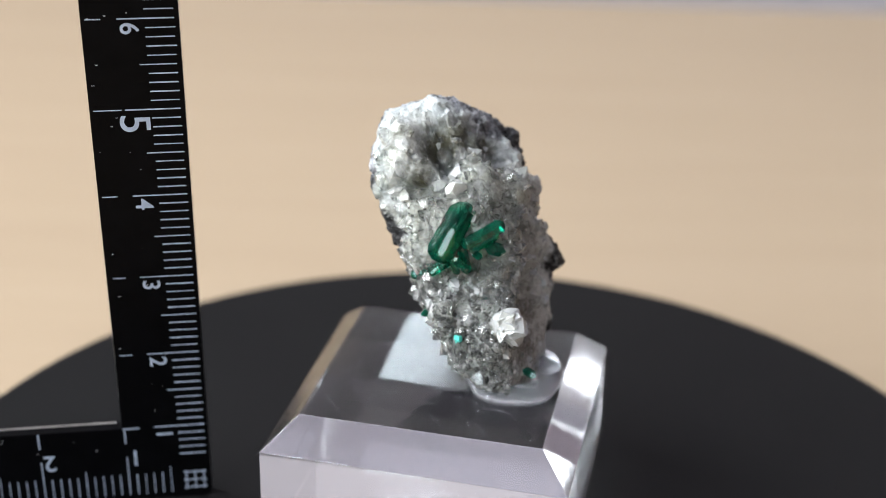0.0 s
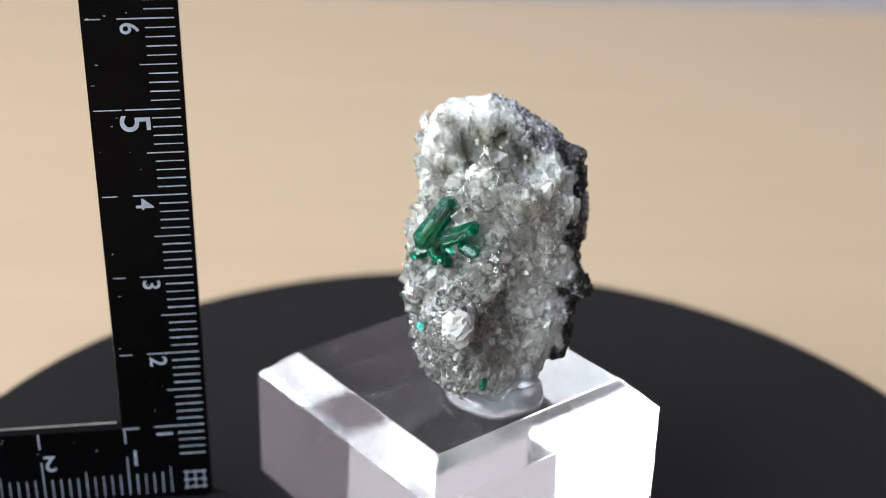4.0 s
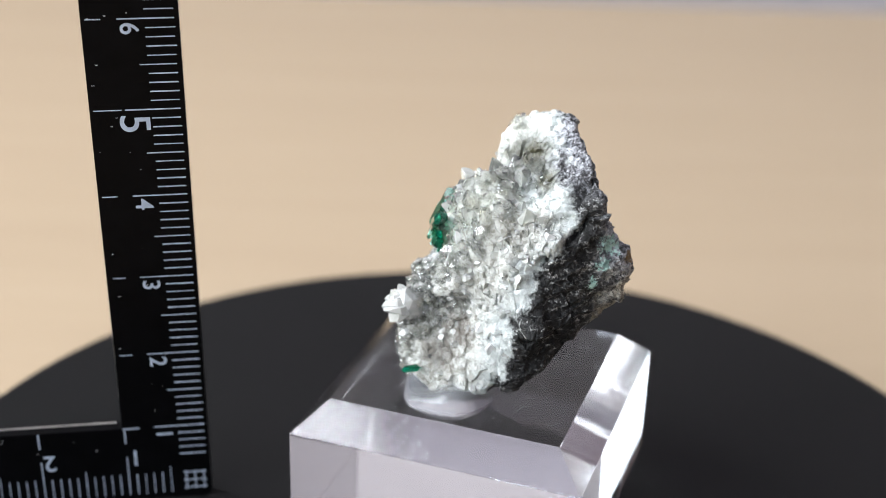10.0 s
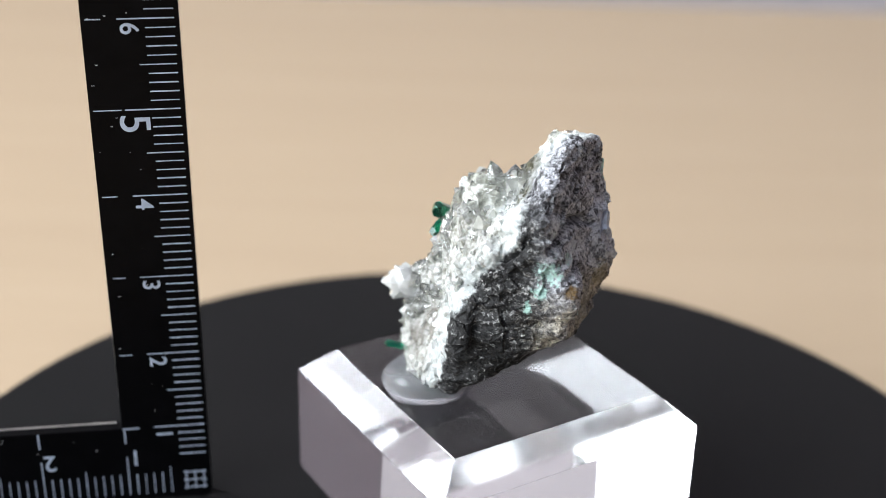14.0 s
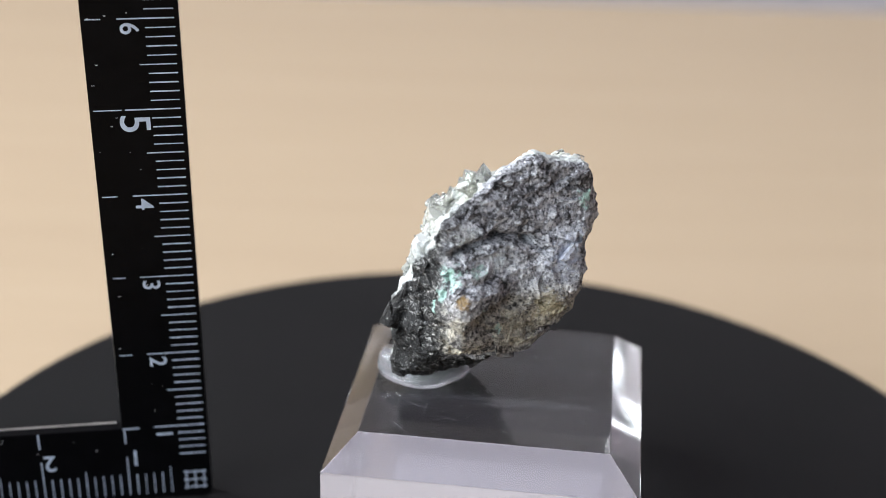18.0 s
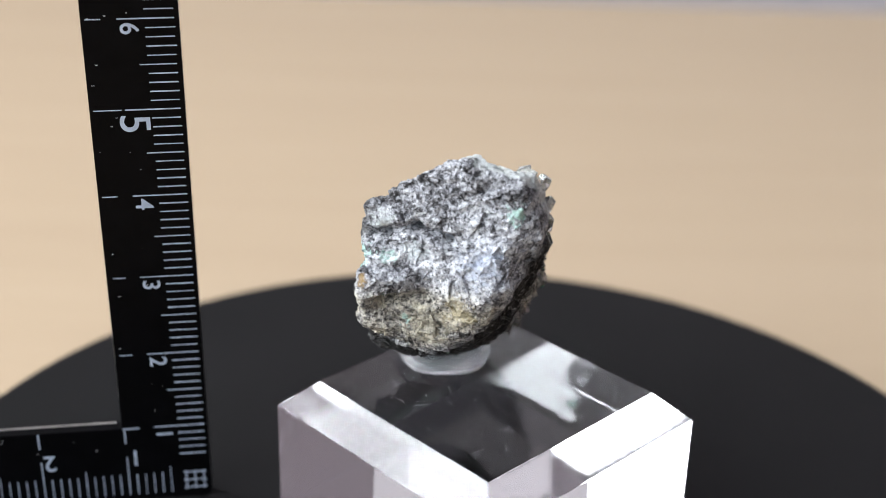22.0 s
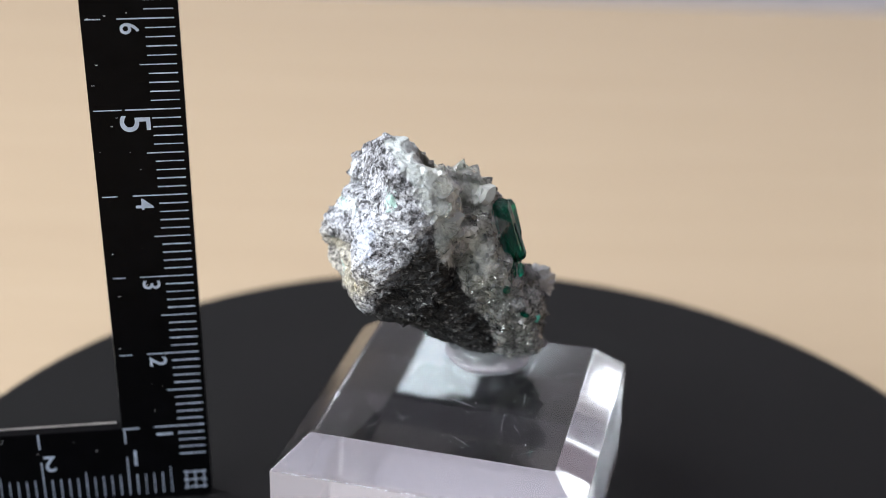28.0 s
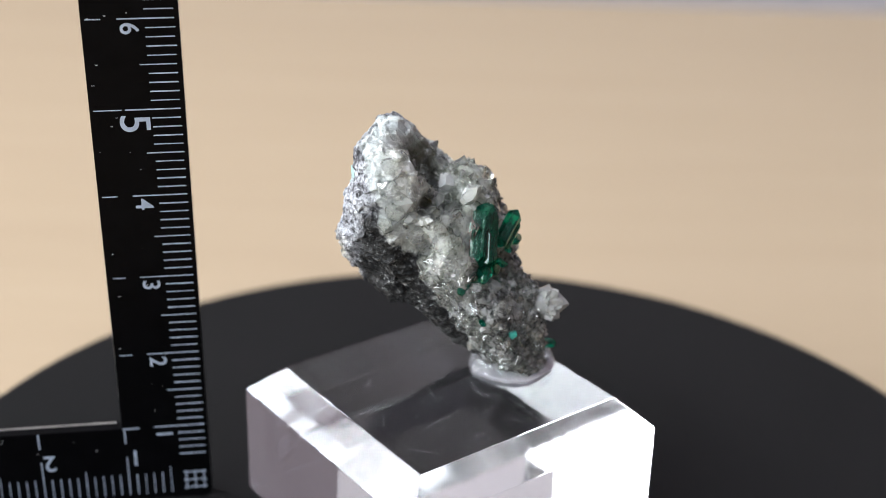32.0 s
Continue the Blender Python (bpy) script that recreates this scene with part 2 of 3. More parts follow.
def mat_quartz(name, clear, seed_node, tones=((0.875, 0.885, 0.83), (0.96, 0.97, 0.94))):
    """Rock crystal: some points water-clear, others clouded, with veils inside."""
    k = Mat(name)
    v = k.coords((1000, 1000, 1000))
    cloud = k.noise(v, 0.8, 5, 0.6)
    if seed_node == "object":
        pick = k.n("ObjectInfo").outputs["Random"]
    else:
        pick = k.n("NewGeometry").outputs["Random Per Island"]
    k.set(Base_Color=k.ramp(pick, (0.0, tones[0]), (0.6, tones[1]), (1.0, (0.985, 0.99, 0.985))), IOR=1.54,
          Transmission_Weight=k.math("MULTIPLY", k.ramp(cloud, (0.48, 1.0), (0.72, 0.8)), k.ramp(pick, (0.0, clear), (0.86, clear), (0.92, clear * 0.85), (1.0, clear * 0.65))),
          Roughness=k.ramp(k.math("ADD", cloud, k.math("MULTIPLY", pick, 0.2)), (0.5, 0.0), (1.0, 0.09)))
    k.bump(k.noise(v, 3.0, 3), 0.05, 0.0001)
    return k.m


def mat_dioptase():
    """Deep emerald green, glassy, with darker zones and small flaws inside."""
    k = Mat("emerald_green_dioptase")
    v = k.coords((1000, 1000, 1000))
    zone = k.noise(v, 0.6, 5, 0.65)
    flaw = k.noise(v, 2.0, 5, 0.75)
    base = k.ramp(zone, (0.32, (0.001, 0.15, 0.082)), (0.68, (0.005, 0.46, 0.26)))
    k.set(Base_Color=k.mix(k.ramp(flaw, (0.62, 0.0), (0.72, 0.45)), base, (0.02, 0.42, 0.27)), IOR=1.52,
          Transmission_Weight=k.ramp(flaw, (0.56, 0.93), (0.74, 0.6)), Roughness=k.ramp(flaw, (0.4, 0.03), (0.8, 0.12)))
    k.bump(k.noise(k.coords((1000, 1000, 350)), 2.2, 3, 0.6), 0.10, 0.0002)
    k.set(Specular_IOR_Level=0.22)
    return k.m


WOOD, PLATTER, ACRYLIC, ACRYLIC_CUT, PUTTY = mat_table(), mat_platter(), mat_acrylic(), mat_acrylic_cut(), mat_putty()
ACRYLIC_FOOT = mat_acrylic_foot()
STONE, DIOPTASE = mat_specimen(), mat_dioptase()
QUARTZ = mat_quartz("clear_quartz", 0.95, "object")
QUARTZ_FINE = mat_quartz("fine_quartz", 0.97, "island")
QUARTZ_MILKY = mat_quartz("milky_quartz", 0.72, "object")
CALCITE = mat_quartz("clouded_calcite", 0.62, "object")
QUARTZ_GRAIN = mat_quartz("massive_quartz_grains", 0.7, "island")
AQUA = mat_plain("pale_turquoise_crust", (0.10, 0.62, 0.52), 0.35, 0.25, 900)
WALL = mat_plain("warm_white_wall_paint", (0.60, 0.54, 0.59), 0.8, 0.04, 3)
WALL_NORTH = mat_plain("pale_lilac_wall_paint", (0.74, 0.685, 0.70), 0.8, 0.03, 3)
CEILING = mat_plain("white_ceiling_paint", (0.48, 0.455, 0.515), 0.85, 0.03, 3)
WALL_EAST = mat_plain("dusty_pink_wall_paint", (0.20, 0.158, 0.170), 0.8, 0.05, 3)
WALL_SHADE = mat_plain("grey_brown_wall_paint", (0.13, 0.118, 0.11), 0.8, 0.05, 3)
FLOOR = mat_plain("grey_floor", (0.16, 0.155, 0.15), 0.5, 0.12, 4)
FRAME = mat_plain("white_window_frame", (0.8, 0.8, 0.79), 0.4, 0.03, 20)
RULER_BLACK = mat_plain("black_anodised_ruler", (0.0020, 0.0020, 0.0024), 0.34, 0.3, 300)
RULER_BLACK.node_tree.nodes["Principled BSDF"].inputs["Specular IOR Level"].default_value = 0.06
RULER_WHITE = mat_plain("white_ruler_print", (0.40, 0.455, 0.56), 0.6, 0.15, 700)
RULER_EDGE = mat_plain("worn_ruler_edge", (0.45, 0.43, 0.40), 0.35, 0.25, 500, 0.8)
SCUFF = mat_plain("pale_scuffs", (0.55, 0.56, 0.58), 0.5, 0.1, 900)
BODY = mat_plain("black_plastic_body", (0.02, 0.02, 0.02), 0.45, 0.1, 60)

# ------------------------------------------------------------------ mesh helpers


def mesh_of(bm, name, material, smooth=False):
    me = bpy.data.meshes.new(name)
    bm.to_mesh(me)
    bm.free()
    me.materials.append(material)
    if smooth:
        me.polygons.foreach_set("use_smooth", [True] * len(me.polygons))
    return me


def part(name, bm, material, parent=None, label="", smooth=False):
    """Links a bmesh as one mesh object under a thing or a part."""
    ob = new(name, mesh_of(bm, name, material, smooth))
    ob.parent = parent
    if label:
        ob["label"] = label
    return ob


def box(x0, x1, y0, y1, z0, z1, bevel=0.0):
    bm = bmesh.new()
    bmesh.ops.create_cube(bm, size=1.0)
    bmesh.ops.scale(bm, vec=(x1 - x0, y1 - y0, z1 - z0), verts=bm.verts)
    bmesh.ops.translate(bm, vec=((x0 + x1) / 2, (y0 + y1) / 2, (z0 + z1) / 2), verts=bm.verts)
    if bevel:
        bmesh.ops.bevel(bm, geom=bm.edges[:], offset=bevel, segments=2, profile=0.5, affect="EDGES")
    return bm


def lathe(profile, steps=96, centre=(0, 0)):
    """A turned form from (radius, height) pairs, bottom to top."""
    bm = bmesh.new()
    rings = []
    for r, z in profile:
        rings.append([bm.verts.new((centre[0] + r * math.cos(2 * math.pi * i / steps), centre[1] + r * math.sin(2 * math.pi * i / steps), z)) for i in range(steps)])
    for a, b in zip(rings, rings[1:]):
        for i in range(steps):
            bm.faces.new((a[i], a[(i + 1) % steps], b[(i + 1) % steps], b[i]))
    bm.faces.new(rings[0][::-1])
    bm.faces.new(rings[-1])
    return bm


# ------------------------------------------------------------------ the room
TABLE_Z = -0.030


def build_room():
    x0, x1, y0, y1, z0, z1 = -0.72, 1.6, -3.0, 1.25, -0.76, 1.60
    tagged(part("floor", box(x0 - 0.1, x1 + 0.1, y0 - 0.1, y1 + 0.1, z0 - 0.04, z0), FLOOR), "grey floor of the room", "floor", kind="structure")
    tagged(part("ceiling", box(x0 - 0.1, x1 + 0.1, y0 - 0.1, y1 + 0.1, z1, z1 + 0.05), CEILING), "plain white ceiling", "ceiling", kind="structure")
    tagged(part("wall_north", box(x0 - 0.1, x1 + 0.1, y1, y1 + 0.1, z0, z1), WALL_NORTH), "plain pale lilac wall", "wall", kind="structure")
    tagged(part("wall_south", box(x0 - 0.1, x1 + 0.1, y0 - 0.1, y0, z0, z1), WALL_SHADE), "plain grey-brown wall", "wall", kind="structure")
    tagged(part("wall_east", box(x1, x1 + 0.1, y0, y1, z0, z1), WALL_EAST), "plain dusty pink wall", "wall", kind="structure")
    holes = ((-0.78, 0.40, 0.13, 1.25), (-1.88, -0.99, 0.30, 1.12))
    bm = bmesh.new()
    ends = [y0] + [y for h in sorted(holes) for y in h[:2]] + [y1]
    pieces = [(ends[k], ends[k + 1], z0, z1) for k in range(0, len(ends), 2)]
    for wy0, wy1, wz0, wz1 in holes:
        pieces += [(wy0, wy1, z0, wz0), (wy0, wy1, wz1, z1)]
    for wy0, wy1, wz0, wz1 in pieces:
        me = mesh_of(box(x0 - 0.1, x0, wy0, wy1, wz0, wz1), "piece", WALL)
        bm.from_mesh(me)
        bpy.data.meshes.remove(me)
    tagged(part("wall_west", bm, WALL), "warm white wall with two window openings", "wall", kind="structure")
    for number, (wy0, wy1, wz0, wz1) in enumerate(holes, 1):
        win = tagged(new("window_%d" % number), "white framed window letting in daylight", "window", kind="structure")
        win.location = (x0 - 0.05, 0, 0)
        for a, b, c, d in ((wy0, wy1, wz0, wz0 + 0.05), (wy0, wy1, wz1 - 0.05, wz1), (wy0, wy0 + 0.05, wz0 + 0.05, wz1 - 0.05), (wy1 - 0.05, wy1, wz0 + 0.05, wz1 - 0.05)):
            part("window_frame", box(-0.03, 0.03, a, b, c, d, 0.004), FRAME, win)


def build_table():
    table = tagged(new("table"), "light beige wood veneer table top, softly out of focus", "table")
    table.location = (0, 0, TABLE_Z)
    part("tabletop", box(-0.66, 0.85, -0.55, 0.352, -0.025, 0.0, 0.002), WOOD, table)
    for x in (-0.61, 0.8):
        for y in (-0.5, 0.3):
            part("leg", box(x - 0.02, x + 0.02, y - 0.02, y + 0.02, -0.73, -0.0252, 0.003), FRAME, table)


def build_turntable():
    """The motor body stands on the table; the platter turns on it."""
    turn = tagged(new("turntable"), "matt black round display turntable turning slowly", "turntable")
    part("platter", lathe([(66.0 * MM, -5 * MM), (68.0 * MM, -4.6 * MM), (68.6 * MM, -3.8 * MM), (68.6 * MM, -0.9 * MM), (68.3 * MM, -0.25 * MM), (67.6 * MM, 0)], 192), PLATTER, turn, smooth=False)
    part("body", lathe([(58 * MM, -30 * MM), (60 * MM, -29 * MM), (60 * MM, -6.5 * MM), (58 * MM, -5.002 * MM)], 96), BODY, turn)
    return turn


# ------------------------------------------------------------------ the ruler
def build_ruler():
    """An L-shaped square, one arm standing, one lying along the platter, scales in centimetres."""
    ruler = tagged(new("l_square_ruler"), "black L-shaped ruler with white centimetre scales standing on the turntable", "ruler")
    up = Vector((-0.011, -0.013, 1.0)).normalized()
    right = Vector((math.cos(0.18), math.sin(0.18), 0.0))
    right = (right - up * right.dot(up)).normalized()
    out = right.cross(up)
    m = Matrix((right, up, out)).transposed().to_4x4()
    m.translation = Vector((-30.84, -1.06, 0.31)) * MM
    ruler.matrix_world = m
    # local axes: x against the lying arm, y up the standing arm, z towards the viewer

    def flat(x0, x1, y0, y1):
        return box(-x1 * MM, -x0 * MM, y0 * MM, y1 * MM, 0.002 * MM, 0.05 * MM)

    T = 1.6
    bm = bmesh.new()
    outline = [(0.2, 0.9), (0.45, 0.1), (1.2, -0.3), (72, -0.3), (72, 10.05), (10.6, 10.05), (10.3, 10.15), (10.25, 10.5), (10.25, 100), (0.2, 100)]
    top = [bm.verts.new((-x * MM, y * MM, 0)) for x, y in outline]
    low = [bm.verts.new((-x * MM, y * MM, -T * MM)) for x, y in outline]
    bm.faces.new(top)
    bm.faces.new(low[::-1])
    for i in range(len(outline)):
        j = (i + 1) % len(outline)
        bm.faces.new((top[j], top[i], low[i], low[j]))
    bmesh.ops.recalc_face_normals(bm, faces=bm.faces)
    part("blade", bm, RULER_BLACK, ruler)
    part("worn_edge", box(-10.33 * MM, -10.252 * MM, 14 * MM, 40 * MM, -T * MM, -0.5 * MM), RULER_EDGE, ruler, "bare metal showing along the inner edge")
    part("worn_edge", box(-72 * MM, -11 * MM, 10.052 * MM, 10.10 * MM, -T * MM, -1.25 * MM), RULER_EDGE, ruler, "bare metal showing along the inner edge")
    rng = random.Random(4)
    for i in range(1, 100):
        reach = 6.55 if i % 10 == 0 else 4.6 if i % 5 == 0 else 3.75
        w = 0.047 + 0.025 * rng.random()
        if i > 5:
            part("tick_mark", flat(0.6 + 0.12 * rng.random(), reach, i - w, i + w), RULER_WHITE, ruler)
        if 4 < i < 70:
            part("tick_mark", flat(i - w, i + w, 0.5 + 0.12 * rng.random(), reach * 0.92), RULER_WHITE, ruler)
        if i % 10 == 0 and i < 100:
            part("tick_mark", flat(9.9 - (3.0 if i % 50 == 0 else 1.7), 9.9 - 0.5 * rng.random(), i - 0.05, i + 0.05), RULER_WHITE, ruler)
            if i < 70:
                part("tick_mark", flat(i - 0.09, i + 0.09, 7.9, 9.95), RULER_WHITE, ruler)
    part("tick_mark", flat(8.2, 10.2, 9.86, 10.04), RULER_WHITE, ruler)
    # the corner grid where the two scales meet
    for k in range(3):
        part("tick_mark", flat(0.75, 3.5, 1.0 + 1.1 * k, 1.14 + 1.1 * k), RULER_WHITE, ruler)
        part("tick_mark", flat(1.0 + 1.05 * k, 1.14 + 1.05 * k, 0.85, 3.5), RULER_WHITE, ruler)
    # scuffs and specks on the black blade
    for k in range(26):
        x, y = rng.uniform(4.5, 9.8), rng.uniform(11, 66)
        if k > 18:
            x, y = rng.uniform(11, 30), rng.uniform(7, 9.8)
        part("scuff", flat(x, x + rng.uniform(0.05, 0.32), y, y + rng.uniform(0.03, 0.07)), SCUFF, ruler)

    def digit(text, x, y, turn, size):
        cu = bpy.data.curves.new("digit", "FONT")
        cu.body, cu.size, cu.align_x, cu.align_y, cu.extrude, cu.offset = text, size * MM, "CENTER", "CENTER", 0.02 * MM, 0.02 * MM
        tmp = bpy.data.objects.new("digit", cu)
        me = bpy.data.meshes.new_from_object(tmp)
        bpy.data.objects.remove(tmp)
        me.materials.clear()
        me.materials.append(RULER_WHITE)
        ob = new("digit", me)
        ob.parent = ruler
        ob.matrix_local = pose(-x * MM, y * MM, 0.03 * MM, 0, 0, turn)

    # the heads of the digits point to the graduated edges
    for i in range(1, 10):
        digit(str(i), 5.75 if i == 5 else 5.45, i * 10 - (1.6 if i == 5 else 1.05), -90, 4.6 if i == 5 else 2.75)
    for i in range(1, 7):
        digit(str(i), i * 10 - 1.0, 5.9, 180, 3.1)
    return ruler


# ------------------------------------------------------------------ the acrylic base
def build_base():
    base = tagged(new("display_base"), "clear square acrylic display base standing on the turntable", "display base")
    bm = bmesh.new()
    o, i, zo, zi = 17.2, 13.65, 14.08, 17.557
    rings = []
    for a, z in ((o, 0.03), (o, zo), (i, zi)):
        rings.append([bm.verts.new((sx * a * 1.007, sy * a / 1.007, z)) for sx, sy in ((-1, -1), (1, -1), (1, 1), (-1, 1))])
    bm.faces.new(rings[0][::-1])
    bm.faces.new(rings[2])
    for a, b in zip(rings, rings[1:]):
        for k in range(4):
            bm.faces.new((a[k], a[(k + 1) % 4], b[(k + 1) % 4], b[k]))
    for f in bm.faces:
        f.normal_update()
        f.material_index = 2 if f.normal.z < -0.5 else 1 if 0.2 < f.normal.z < 0.95 else 0
    bmesh.ops.bevel(bm, geom=bm.edges[:], offset=0.06, segments=2, profile=0.6, affect="EDGES")
    bmesh.ops.transform(bm, matrix=Matrix.Scale(MM, 4) @ pose(-2.87, 0.933, 0, 0, 0, math.degrees(-0.187)), verts=bm.verts)
    rng = random.Random(21)
    turn = Matrix.Scale(MM, 4) @ pose(-2.87, 0.933, 0, 0, 0, math.degrees(-0.187))
    for k in range(38):
        x, y, a = rng.uniform(-12, 12), rng.uniform(-12, 12), rng.uniform(0, math.pi)
        length, bend = rng.uniform(0.6, 3.2), rng.uniform(-0.25, 0.25)
        line = bmesh.new()
        row = []
        for j in range(7):
            u = (j / 6 - 0.5) * length
            q = Vector((x, y, zi + 0.008)) + Vector((math.cos(a), math.sin(a), 0)) * u + Vector((-math.sin(a), math.cos(a), 0)) * bend * (1 - (2 * j / 6 - 1) ** 2)
            w = 0.014 * (1 - abs(2 * j / 6 - 1) ** 3) + 0.004
            row.append([line.verts.new(q + Vector((-math.sin(a), math.cos(a), 0)) * side * w) for side in (-1, 1)])
        for (p0, p1), (q0, q1) in zip(row, row[1:]):
            line.faces.new((p0, q0, q1, p1))
        bmesh.ops.transform(line, matrix=turn, verts=line.verts)
        part("scratch", line, SCUFF, base)
    for k in range(34):
        dot = bmesh.new()
        bmesh.ops.create_icosphere(dot, subdivisions=1, radius=rng.uniform(0.03, 0.08))
        bmesh.ops.translate(dot, vec=(rng.uniform(-12.5, 12.5), rng.uniform(-12.5, 12.5), zi + 0.03), verts=dot.verts)
        bmesh.ops.transform(dot, matrix=turn, verts=dot.verts)
        part("dust_speck", dot, SCUFF, base)
    block = part("block", bm, ACRYLIC, base)
    block.data.materials.append(ACRYLIC_CUT)
    block.data.materials.append(ACRYLIC_FOOT)
    return base


BASE_TOP = 17.56

# ------------------------------------------------------------------ the mineral specimen
CENTRE = Vector((-0.4, 4.6, 33.0))
# broken faces of the stone: azimuth, elevation (degrees), distance from the centre (millimetres)
FACETS = (
    (172, 69, 17.3), (-18, 48, 9.1), (-83, 49, 10.1), (79, 65, 16.5), (-48, 33, 8.0), (-97, 28, 8.9), (-107, 15, 10.1),
    (-22, 14, 7.1), (89, 10, 14.6), (-168, 17, 13.8), (108, 12, 10.2), (-22, 11, 7.6), (38, -3, 9.5), (109, 11, 9.9),
    (-149, 0, 10.0), (165, -3, 11.1), (-85, -7, 14.3), (7, -7, 10.3), (113, -16, 10.4), (-170, -24, 7.5), (43, -17, 12.5),
    (135, -26, 11.1), (90, -45, 9.5), (-160, -65, 12.6), (167, -51, 7.5), (-48, -51, 18.5), (39, -54, 13.4), (139, -57, 8.1),
    (95, 25, 14.8), (59, 27, 16.5),
)
# hollows and humps: direction, depth (millimetres), spread
HOLLOWS = (
    ((0.24, -0.97, 0.05), -2.8, 0.17), ((-0.34, -0.36, 0.87), -4.0, 0.16), ((-0.62, -0.30, 0.73), -2.9, 0.08), ((-0.15, -0.99, 0.01), -1.9, 0.16),
    ((-0.00, 0.01, 1.00), -2.1, 0.15), ((0.51, -0.85, -0.09), -2.3, 0.11), ((0.33, 0.17, 0.93), -1.7, 0.16), ((-0.33, -0.05, 0.94), -3.4, 0.08),
    ((-0.33, -0.04, 0.94), -2.4, 0.08), ((0.90, 0.37, 0.22), -1.6, 0.13), ((-0.55, 0.83, 0.05), -0.7, 0.12), ((0.59, -0.64, -0.49), -3.1, 0.22),
    ((-0.83, -0.41, 0.38), -3.3, 0.16), ((0.56, 0.51, 0.65), -2.3, 0.10), ((-0.01, -0.85, -0.52), -1.5, 0.11),
    ((0.14, 0.24, 0.96), -1.0, 0.11), ((-0.38, -0.11, 0.92), -1.6, 0.09), ((-0.56, -0.30, 0.77), -0.6, 0.09),
)
HUMPS = (
    ((0.53, -0.84, -0.14), 2.1, 0.17), ((0.01, -0.62, 0.78), 1.3, 0.20), ((-0.23, -0.93, -0.29), 1.3, 0.07), ((-0.54, -0.20, 0.82), 1.8, 0.07),
    ((0.90, 0.32, -0.30), 2.0, 0.12), ((0.57, -0.18, 0.80), 1.3, 0.13), ((-0.47, -0.09, 0.88), 2.0, 0.07), ((0.16, 0.97, 0.18), 2.1, 0.18),
    ((-0.03, -0.40, -0.92), 1.2, 0.20), ((0.36, 0.90, -0.24), 0.6, 0.21), ((-0.55, 0.59, -0.59), 0.7, 0.20), ((-0.73, 0.64, 0.25), 0.9, 0.18),
    ((0.97, 0.00, 0.25), 0.8, 0.21), ((0.67, 0.10, -0.74), 1.1, 0.09), ((1.00, 0.07, -0.05), 0.6, 0.14), ((-0.94, -0.11, 0.32), 1.1, 0.17),
    ((0.09, -0.32, 0.94), 0.7, 0.12),
)


def stone_radius(d):
    """Distance from the centre to the stone's surface along the unit directions d (n x 3)."""
    az, el, dist = np.array(FACETS).T
    az, el = np.radians(az), np.radians(el)
    n = np.stack([np.cos(az) * np.cos(el), np.sin(az) * np.cos(el), np.sin(el)], -1)
    inv = np.clip(d @ n.T, 0, None) / dist
    r = 1 / (inv ** 26).sum(1) ** (1 / 26)
    for way, amount, spread in HOLLOWS + HUMPS:
        w = np.array(way) / np.linalg.norm(way)
        r = r + amount * np.exp(-(((d - w) ** 2).sum(1)) / (2 * spread ** 2))
    return r


# open cracks and hollows in the broken back: two end points, depth and half width (millimetres)
GROOVES = (
    ((4.2, 15.2, 40.3), (1.6, 14.5, 40.9), 1.3, 0.45), ((1.6, 14.5, 40.9), (-1.1, 13.2, 41.7), 1.7, 0.5), ((-1.1, 13.2, 41.7), (-4.6, 12.1, 40.8), 1.6, 0.5),
    ((-4.6, 12.1, 40.8), (-6.4, 11.6, 39.2), 0.8, 0.4), ((0.6, 16.6, 33.4), (-3.4, 14.7, 34.6), 2.1, 0.9), ((-3.4, 14.7, 34.6), (-5.0, 14.0, 33.6), 0.9, 0.6),
    ((2.0, 17.3, 32.6), (-0.8, 15.8, 31.6), 0.8, 0.6), ((7.4, 12.6, 31.0), (4.4, 14.8, 31.6), 0.9, 0.6), ((8.7, 5.5, 34.0), (7.6, 8.2, 36.6), 0.8, 0.5),
    ((7.6, 8.2, 36.6), (5.4, 12.4, 40.4), 0.9, 0.5), ((8.4, 9.8, 33.0), (8.9, 9.2, 27.5), 0.9, 0.6), ((2.2, 16.2, 37.2), (-0.4, 14.8, 37.4), 0.6, 0.4),
)


def groove_depth(p):
    out = np.zeros(len(p))
    for a, b, depth, wide in GROOVES:
        a, b = np.array(a), np.array(b)
        u = np.clip(((p - a) @ (b - a)) / ((b - a) @ (b - a)), 0, 1)
        gap = np.linalg.norm(p - (a + u[:, None] * (b - a)), axis=1)
        out += depth * np.exp(-(gap / wide) ** 2)
    return out


def side_of(p):
    """Millimetres in front of the seam between quartz and matrix."""
    x, z = p[..., 0], p[..., 2]
    foot = np.clip((30.0 - z) / 6.0, 0, 1) * (3.6 * np.clip((x + 6.0) / 12.0, 0, 1) - 1.8)
    return p @ np.array(SEAM_N) - SEAM_D + foot - 0.8 * np.clip((z - 38.0) / 4.0, 0, 1)


def chips(v, scale, steep):
    """A surface of small broken facets: each cell is a plane with a tilt of its own."""
    at = noise.voronoi(v * scale)[1][0]
    return (v * scale - at).dot(noise.noise_vector(at * 7.31)) * steep / scale


